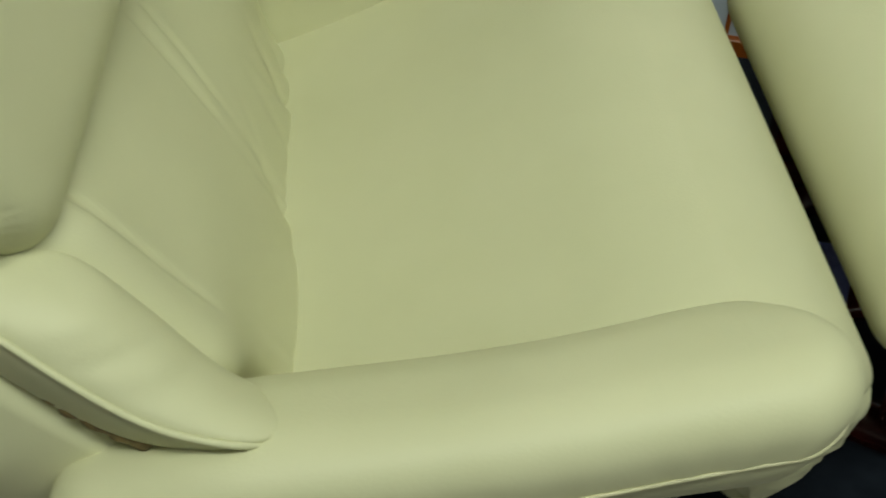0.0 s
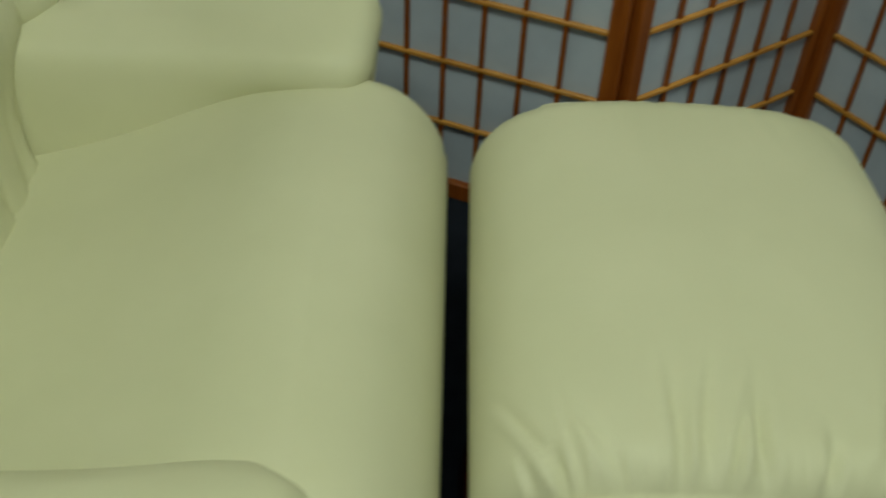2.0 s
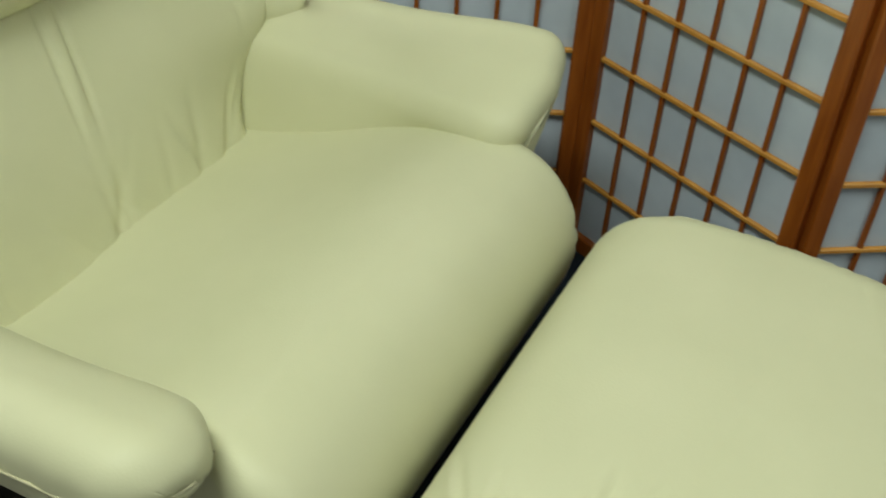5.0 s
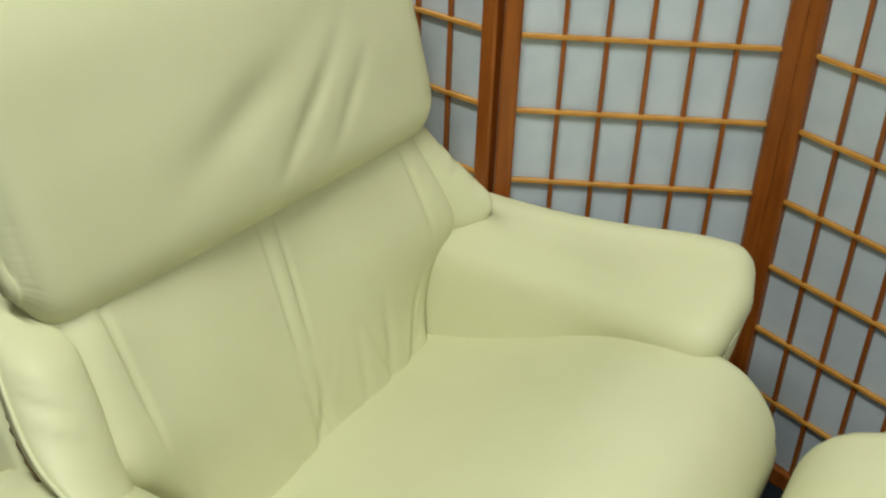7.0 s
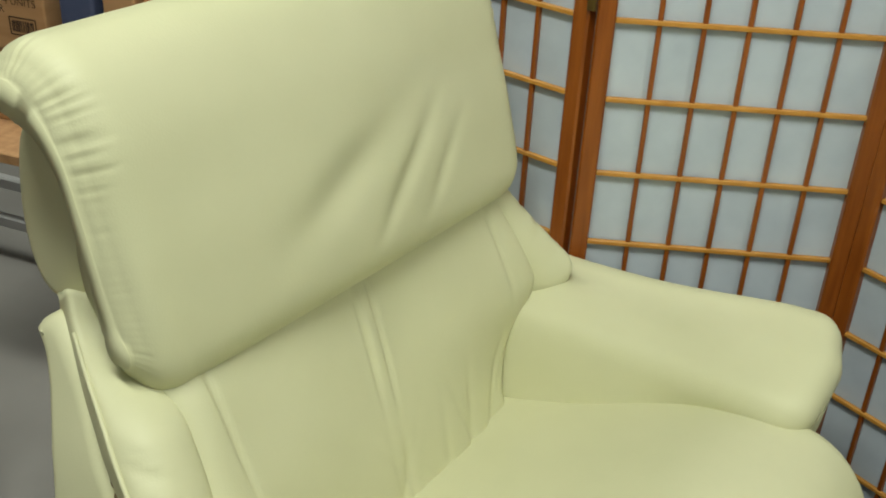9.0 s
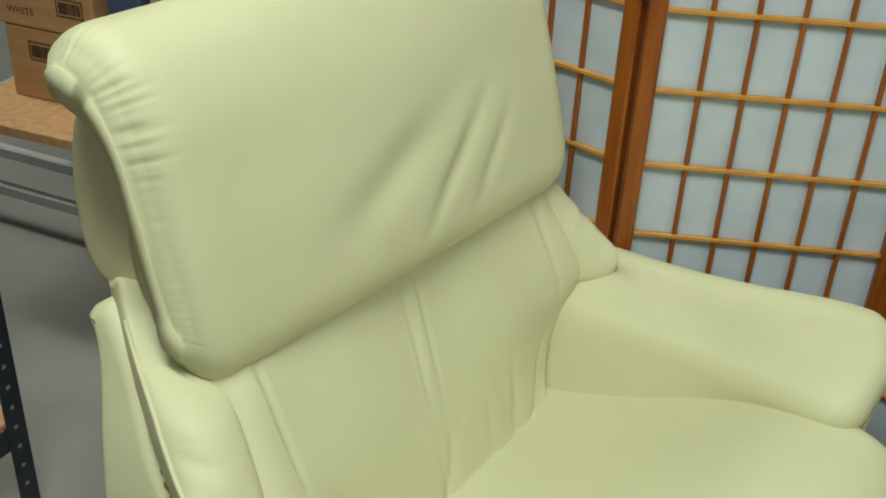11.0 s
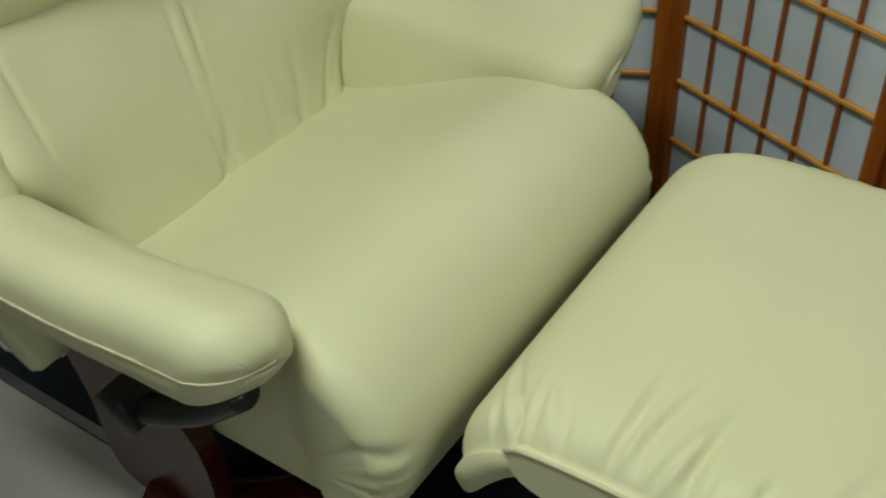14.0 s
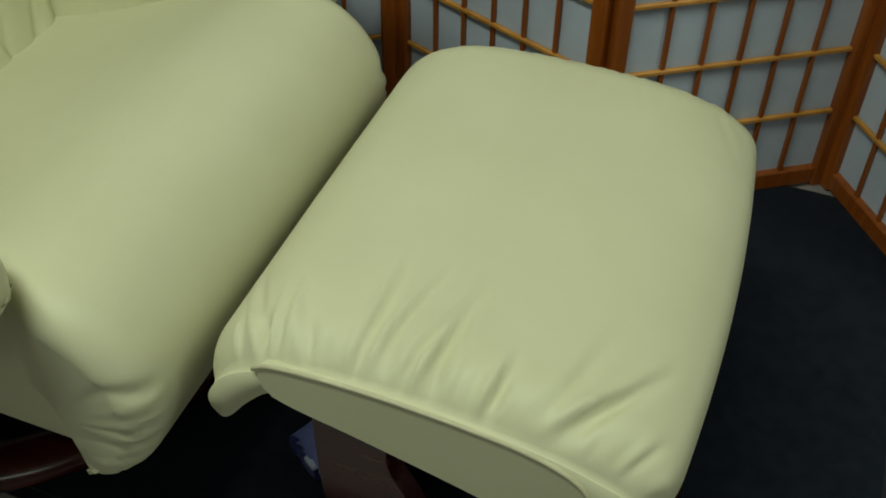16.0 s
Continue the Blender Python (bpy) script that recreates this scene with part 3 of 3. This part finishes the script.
def stool_warp(co):
    co[:, 0] += 0.025 * step(0.84, 0.98, co[:, 0]) * np.clip(1 - ((co[:, 1] + 0.08) / 0.36) ** 2, 0, 1)
    return co


part("cushion", pad(STOOL, -0.298, 0.285, 0.055, n=260, ny=130, warp=stool_warp, disp=stool_disp, lip=0.36), LEATHER, stool)
for side in (-1, 1):
    prof = spline([(0.625, 0.438), (0.618, 0.415), (0.636, 0.392), (0.72, 0.372), (0.81, 0.35), (0.90, 0.326), (0.945, 0.325), (0.957, 0.37), (0.935, 0.412), (0.88, 0.434), (0.78, 0.444), (0.70, 0.445)], 60)
    bm = bmesh.new()
    lo = [bm.verts.new((x, side * 0.235, z)) for x, z in prof]
    hi = [bm.verts.new((x, side * (0.300 if side < 0 else 0.287), z)) for x, z in prof]
    for i in range(60):
        bm.faces.new((lo[i], lo[(i + 1) % 60], hi[(i + 1) % 60], hi[i]))
    bm.faces.new(lo)
    bm.faces.new(hi[::-1])
    bmesh.ops.recalc_face_normals(bm, faces=bm.faces)
    sharp(part("side_panel", bm, LEATHER, stool))
    w = 0.2995 if side < 0 else 0.2865
    low = 0.0 if side < 0 else 0.03
    part("piping", tube([(0.612, side * w, 0.430 - low), (0.632, side * w, 0.441 - low), (0.70, side * w, 0.447 - low), (0.78, side * w, 0.446 - low), (0.88, side * w, 0.436 - low), (0.937, side * w, 0.413 - low), (0.960, side * w, 0.370 - low)], 0.0026, 7), PIPING, stool)
part("base_ring", revolve([(0.185, 0.012), (0.195, 0.04), (0.215, 0.048), (0.238, 0.04), (0.248, 0.012), (0.243, 0.008), (0.19, 0.008)], (0.785, 0, 0)), MAHOGANY, stool, "glossy dark mahogany ring")
for side in (-1, 1):
    leg = spline([(0.64, 0.385), (0.628, 0.22), (0.64, 0.08), (0.68, 0.03), (0.76, 0.03), (0.78, 0.08), (0.745, 0.16), (0.715, 0.24), (0.74, 0.37)], 48)
    bm = bmesh.new()
    lo = [bm.verts.new((x, side * 0.200, z)) for x, z in leg]
    hi = [bm.verts.new((x, side * 0.228, z)) for x, z in leg]
    for i in range(48):
        bm.faces.new((lo[i], lo[(i + 1) % 48], hi[(i + 1) % 48], hi[i]))
    bm.faces.new(lo)
    bm.faces.new(hi[::-1])
    bmesh.ops.recalc_face_normals(bm, faces=bm.faces)
    sharp(part("side_leg", bm, MAHOGANY, stool, "curved mahogany leg"))
part("seat_frame", bevelled((0.30, 0.46, 0.03), (0.79, 0, 0.30), 0.008, 2), BLACK, stool, "black steel frame under the cushion")
part("cross_foot", bevelled((0.42, 0.06, 0.03), (0.80, 0, 0.035), 0.01, 2), MAHOGANY, stool)


# rolled towel pushed under the footstool
towel = thing("rolled_towel", "rolled light blue towel tucked under the footstool", "towel")
axis = Vector((0.45, 0.88, 0.05)).normalized()
side = Vector((0.88, -0.45, 0)).normalized()
up = side.cross(axis)
bm = bmesh.new()
start = Vector((0.566, -0.150, 0.052))
turns = [(0.010 + 0.0062 * a / math.pi, a) for a in np.linspace(0, 5.2 * math.pi, 90)]
rows = []
for k in range(9):
    o = start + axis * (0.22 * k / 8)
    rows.append([bm.verts.new(o + side * r * math.cos(a) + up * r * math.sin(a) * 1.05) for r, a in turns])
for p, q in zip(rows, rows[1:]):
    for j in range(len(turns) - 1):
        bm.faces.new((p[j], p[j + 1], q[j + 1], q[j]))
bmesh.ops.solidify(bm, geom=list(bm.faces), thickness=0.007)
part("roll", bm, TOWEL, towel)
part("inner_layer", tube([tuple(start + axis * (-0.002) + side * 0.004), tuple(start + axis * 0.21 + side * 0.004)], 0.011, 12), TOWEL_IN, towel, "paler inner layer")


# ---- storage racks ----
rack = thing("metal_rack", "dark blue bolted steel rack with particle board shelves", "shelf", at=(-0.757, -0.138, 0))
rack.rotation_euler = (0, 0, radians(4))
RACK_L, RACK_D, POST = 0.90, 0.45, 0.036


def angle_post(x, y, sx, sy):
    """An L-shaped upright with punched holes; the corner is at x, y and the legs run towards sx, sy."""
    bm = bevelled((0.0025, POST, 1.8), (x + sx * 0.00125, y + sy * POST / 2, 0.9), 0)
    b2 = bevelled((POST, 0.0025, 1.8), (x + sx * POST / 2, y + sy * 0.00125, 0.9), 0)
    me = bpy.data.meshes.new("tmp")
    b2.to_mesh(me)
    b2.free()
    bm.from_mesh(me)
    bpy.data.meshes.remove(me)
    p = part("upright", bm, STEEL, rack, "", False)
    holes = bmesh.new()
    for k in range(44):
        z = 0.03 + 0.04 * k
        for c, m in (((x + sx * POST * 0.55, y - sy * 0.0006, z), Matrix.Rotation(radians(90), 4, "X")), ((x - sx * 0.0006, y + sy * POST * 0.55, z), Matrix.Rotation(radians(90), 4, "Y"))):
            bmesh.ops.create_circle(holes, cap_ends=True, radius=0.0042, segments=10, matrix=Matrix.Translation(c) @ m)
    tagged(part("punched_holes", holes, HOLE, p, "row of punched holes", False), kind="stuff")
    return p


for x, sx in ((0, -1), (-RACK_D, 1)):
    for y, sy in ((0, -1), (-RACK_L, 1)):
        angle_post(x, y, sx, sy)
for z in (0.205, 0.53, 0.95, 1.40):
    part("shelf_board", bevelled((RACK_D - 0.01, RACK_L - 0.01, 0.012), (-RACK_D / 2, -RACK_L / 2, z - 0.006), 0.002, 1), PARTICLE, rack, "tan particle board", False)
    for x in (-0.004, -RACK_D + 0.004):
        part("side_beam", bevelled((0.004, RACK_L - 0.01, 0.045), (x, -RACK_L / 2, z - 0.034), 0.001, 1), STEEL, rack, "", False)
    for y in (-0.004, -RACK_L + 0.004):
        part("end_beam", bevelled((RACK_D - 0.01, 0.004, 0.045), (-RACK_D / 2, y, z - 0.034), 0.001, 1), STEEL, rack, "", False)

cart = thing("shelf_table", "low steel-framed table with tan particle board top", "table", at=(-1.362, 0.198, 0))
cart.rotation_euler = (0, 0, radians(12))
part("top_board", bevelled((0.95, 0.50, 0.022), (0.475, 0.25, 0.439), 0.002, 1), PARTICLE, cart, "tan particle board", False)
part("edge_trim", bevelled((0.004, 0.50, 0.024), (-0.002, 0.25, 0.439), 0.001, 1), GREY_STEEL, cart, "pale edge strip", False)
for x in (0.30, 0.92):
    for y in (0.10, 0.47):
        part("leg", bevelled((0.025, 0.025, 0.428), (x, y, 0.214), 0.003, 1), GREY_STEEL, cart, "", False)
frame_low = thing("low_steel_frame", "low grey steel frame with two rails behind the table", "frame", at=(-1.90, 0.40, 0))
frame_low.rotation_euler = (0, 0, radians(9.5))
for z in (0.205, 0.10):
    part("rail", bevelled((1.25, 0.022, 0.030), (0.62, 0, z), 0.004, 1), GREY_STEEL, frame_low, "grey steel rail", False)
for x in (0.02, 1.22):
    part("post", bevelled((0.03, 0.03, 0.23), (x, 0.018, 0.115), 0.003, 1), GREY_STEEL, frame_low, "", False)
# black box added for the shadow behind and below the rails, no real crate
shade_filler = tagged(part("shade_box", bevelled((0.70, 0.16, 0.17), (0, 0, 0.085), 0.012, 2), DARK_FABRIC_AND_SHADE), "black box added as the dark shade under the table", "crate")
shade_filler.matrix_basis = Matrix.Translation((-0.98, 0.68, 0)) @ Matrix.Rotation(radians(12), 4, "Z")


def lettering(text, size, u, z, parent, depth, turn=0):
    cu = bpy.data.curves.new("lettering", "FONT")
    cu.body, cu.size, cu.align_x, cu.align_y = text, size, "CENTER", "CENTER"
    cu.materials.append(INK)
    ob = new("lettering", cu)
    ob.parent = parent
    ob.matrix_basis = Matrix.Translation((u, -depth / 2 - 0.0012, z)) @ Matrix.Rotation(radians(90), 4, "X") @ Matrix.Rotation(radians(turn), 4, "Z")
    return ob


def carton(at, w, d, h, label, prints, turn=0):
    box = thing("cardboard_box", label, "box", "stacked cartons", at=at)
    box.rotation_euler = (0, 0, radians(11))
    part("carton", bevelled((w, d, h), (w / 2, 0, h / 2), 0.004, 2), CARDBOARD, box, "", False)
    part("tape", bevelled((w * 0.98, 0.05, 0.001), (w / 2, 0, h + 0.0004), 0), PIPING, box, "clear packing tape", False)
    for kind, *a in prints:
        if kind == "text":
            lettering(*a, box, d, turn)
        else:
            u, z, bw, bh = a
            bm = bmesh.new()
            for x0, x1, z0, z1 in ((u, u + bw, z, z + 0.002), (u, u + bw, z + bh - 0.002, z + bh), (u, u + 0.002, z, z + bh), (u + bw - 0.002, u + bw, z, z + bh)):
                bmesh.ops.create_cube(bm, size=1, matrix=Matrix.Translation(((x0 + x1) / 2, -d / 2 - 0.0008, (z0 + z1) / 2)) @ Matrix.Diagonal((x1 - x0, 0.001, z1 - z0, 1)))
            rng = random.Random(7)
            x = u + 0.006
            while x < u + bw - 0.008:
                wd = rng.choice((0.0012, 0.002, 0.003))
                bmesh.ops.create_cube(bm, size=1, matrix=Matrix.Translation((x + wd / 2, -d / 2 - 0.0008, z + bh / 2)) @ Matrix.Diagonal((wd, 0.001, bh * 0.62, 1)))
                x += wd + rng.choice((0.0015, 0.0025))
            part("printed_panel", bm, INK, box, "printed bar panel", False)
    return box


carton((-1.355, 0.475, 0.450), 0.235, 0.27, 0.152, "brown cardboard carton printed upside down on the table", [("text", "PACK", 0.021, 0.150, 0.030), ("text", "UNITS", 0.021, 0.145, 0.055), ("bars", 0.055, 0.085, 0.072, 0.040)], 180)
carton((-1.365, 0.470, 0.604), 0.235, 0.27, 0.165, "brown cardboard carton with dark print stacked on another", [("text", "WHITE", 0.021, 0.062, 0.032), ("text", "PACK", 0.021, 0.172, 0.128), ("text", "4 UNITS", 0.021, 0.180, 0.102), ("text", "SLEEPER", 0.021, 0.105, 0.084), ("bars", 0.150, 0.036, 0.062, 0.036)])
for x, y, w, h, m, lab in ((-1.055, 0.50, 0.075, 0.42, BLUE_PLASTIC, "slate blue plastic file box standing on the table"), (-0.965, 0.52, 0.07, 0.36, CARDBOARD, "narrow brown carton standing on the table"), (-0.87, 0.54, 0.09, 0.34, ORANGE_CARD, "orange card box standing on the table")):
    o = part("storage_box", bevelled((w, 0.22, h), (0, 0, h / 2), 0.006, 2), m, None, "", False)
    tagged(o, lab, "box")
    o.matrix_basis = Matrix.Translation((x, y, 0.450)) @ Matrix.Rotation(radians(12), 4, "Z")

# things on the floor round the screen
# soft black form added in place of an unidentified dark object
bag = part("dark_object", pad([(1.46, 0.0), (1.45, 0.10), (1.47, 0.22), (1.56, 0.27), (1.75, 0.28), (1.88, 0.24), (1.92, 0.12), (1.91, 0.0), (1.7, -0.0)], 0.56, 1.05, 0.05, n=60, ny=20,
          disp=lambda co, s, e: 0.006 * np.sin(25 * co[:, 1] + 9 * co[:, 0]) * (co[:, 2] > 0.06), warp=lambda co: np.c_[co[:, 0] + 0.06, co[:, 1], np.maximum(co[:, 2], 0.0)]), DARK_FABRIC_AND_SHADE)
tagged(bag, "slumped black form standing in for a dark object on the concrete floor", "bag")
cord = part("white_cord", tube([(-0.49, -0.12, 0.0115), (-0.44, -0.10, 0.0115), (-0.40, -0.105, 0.0115), (-0.36, -0.075, 0.0115), (-0.31, -0.03, 0.0115), (-0.27, 0.04, 0.0115)], 0.003, 8), PIPING)
tagged(cord, "thin white cord lying on the floor mat", "cord")
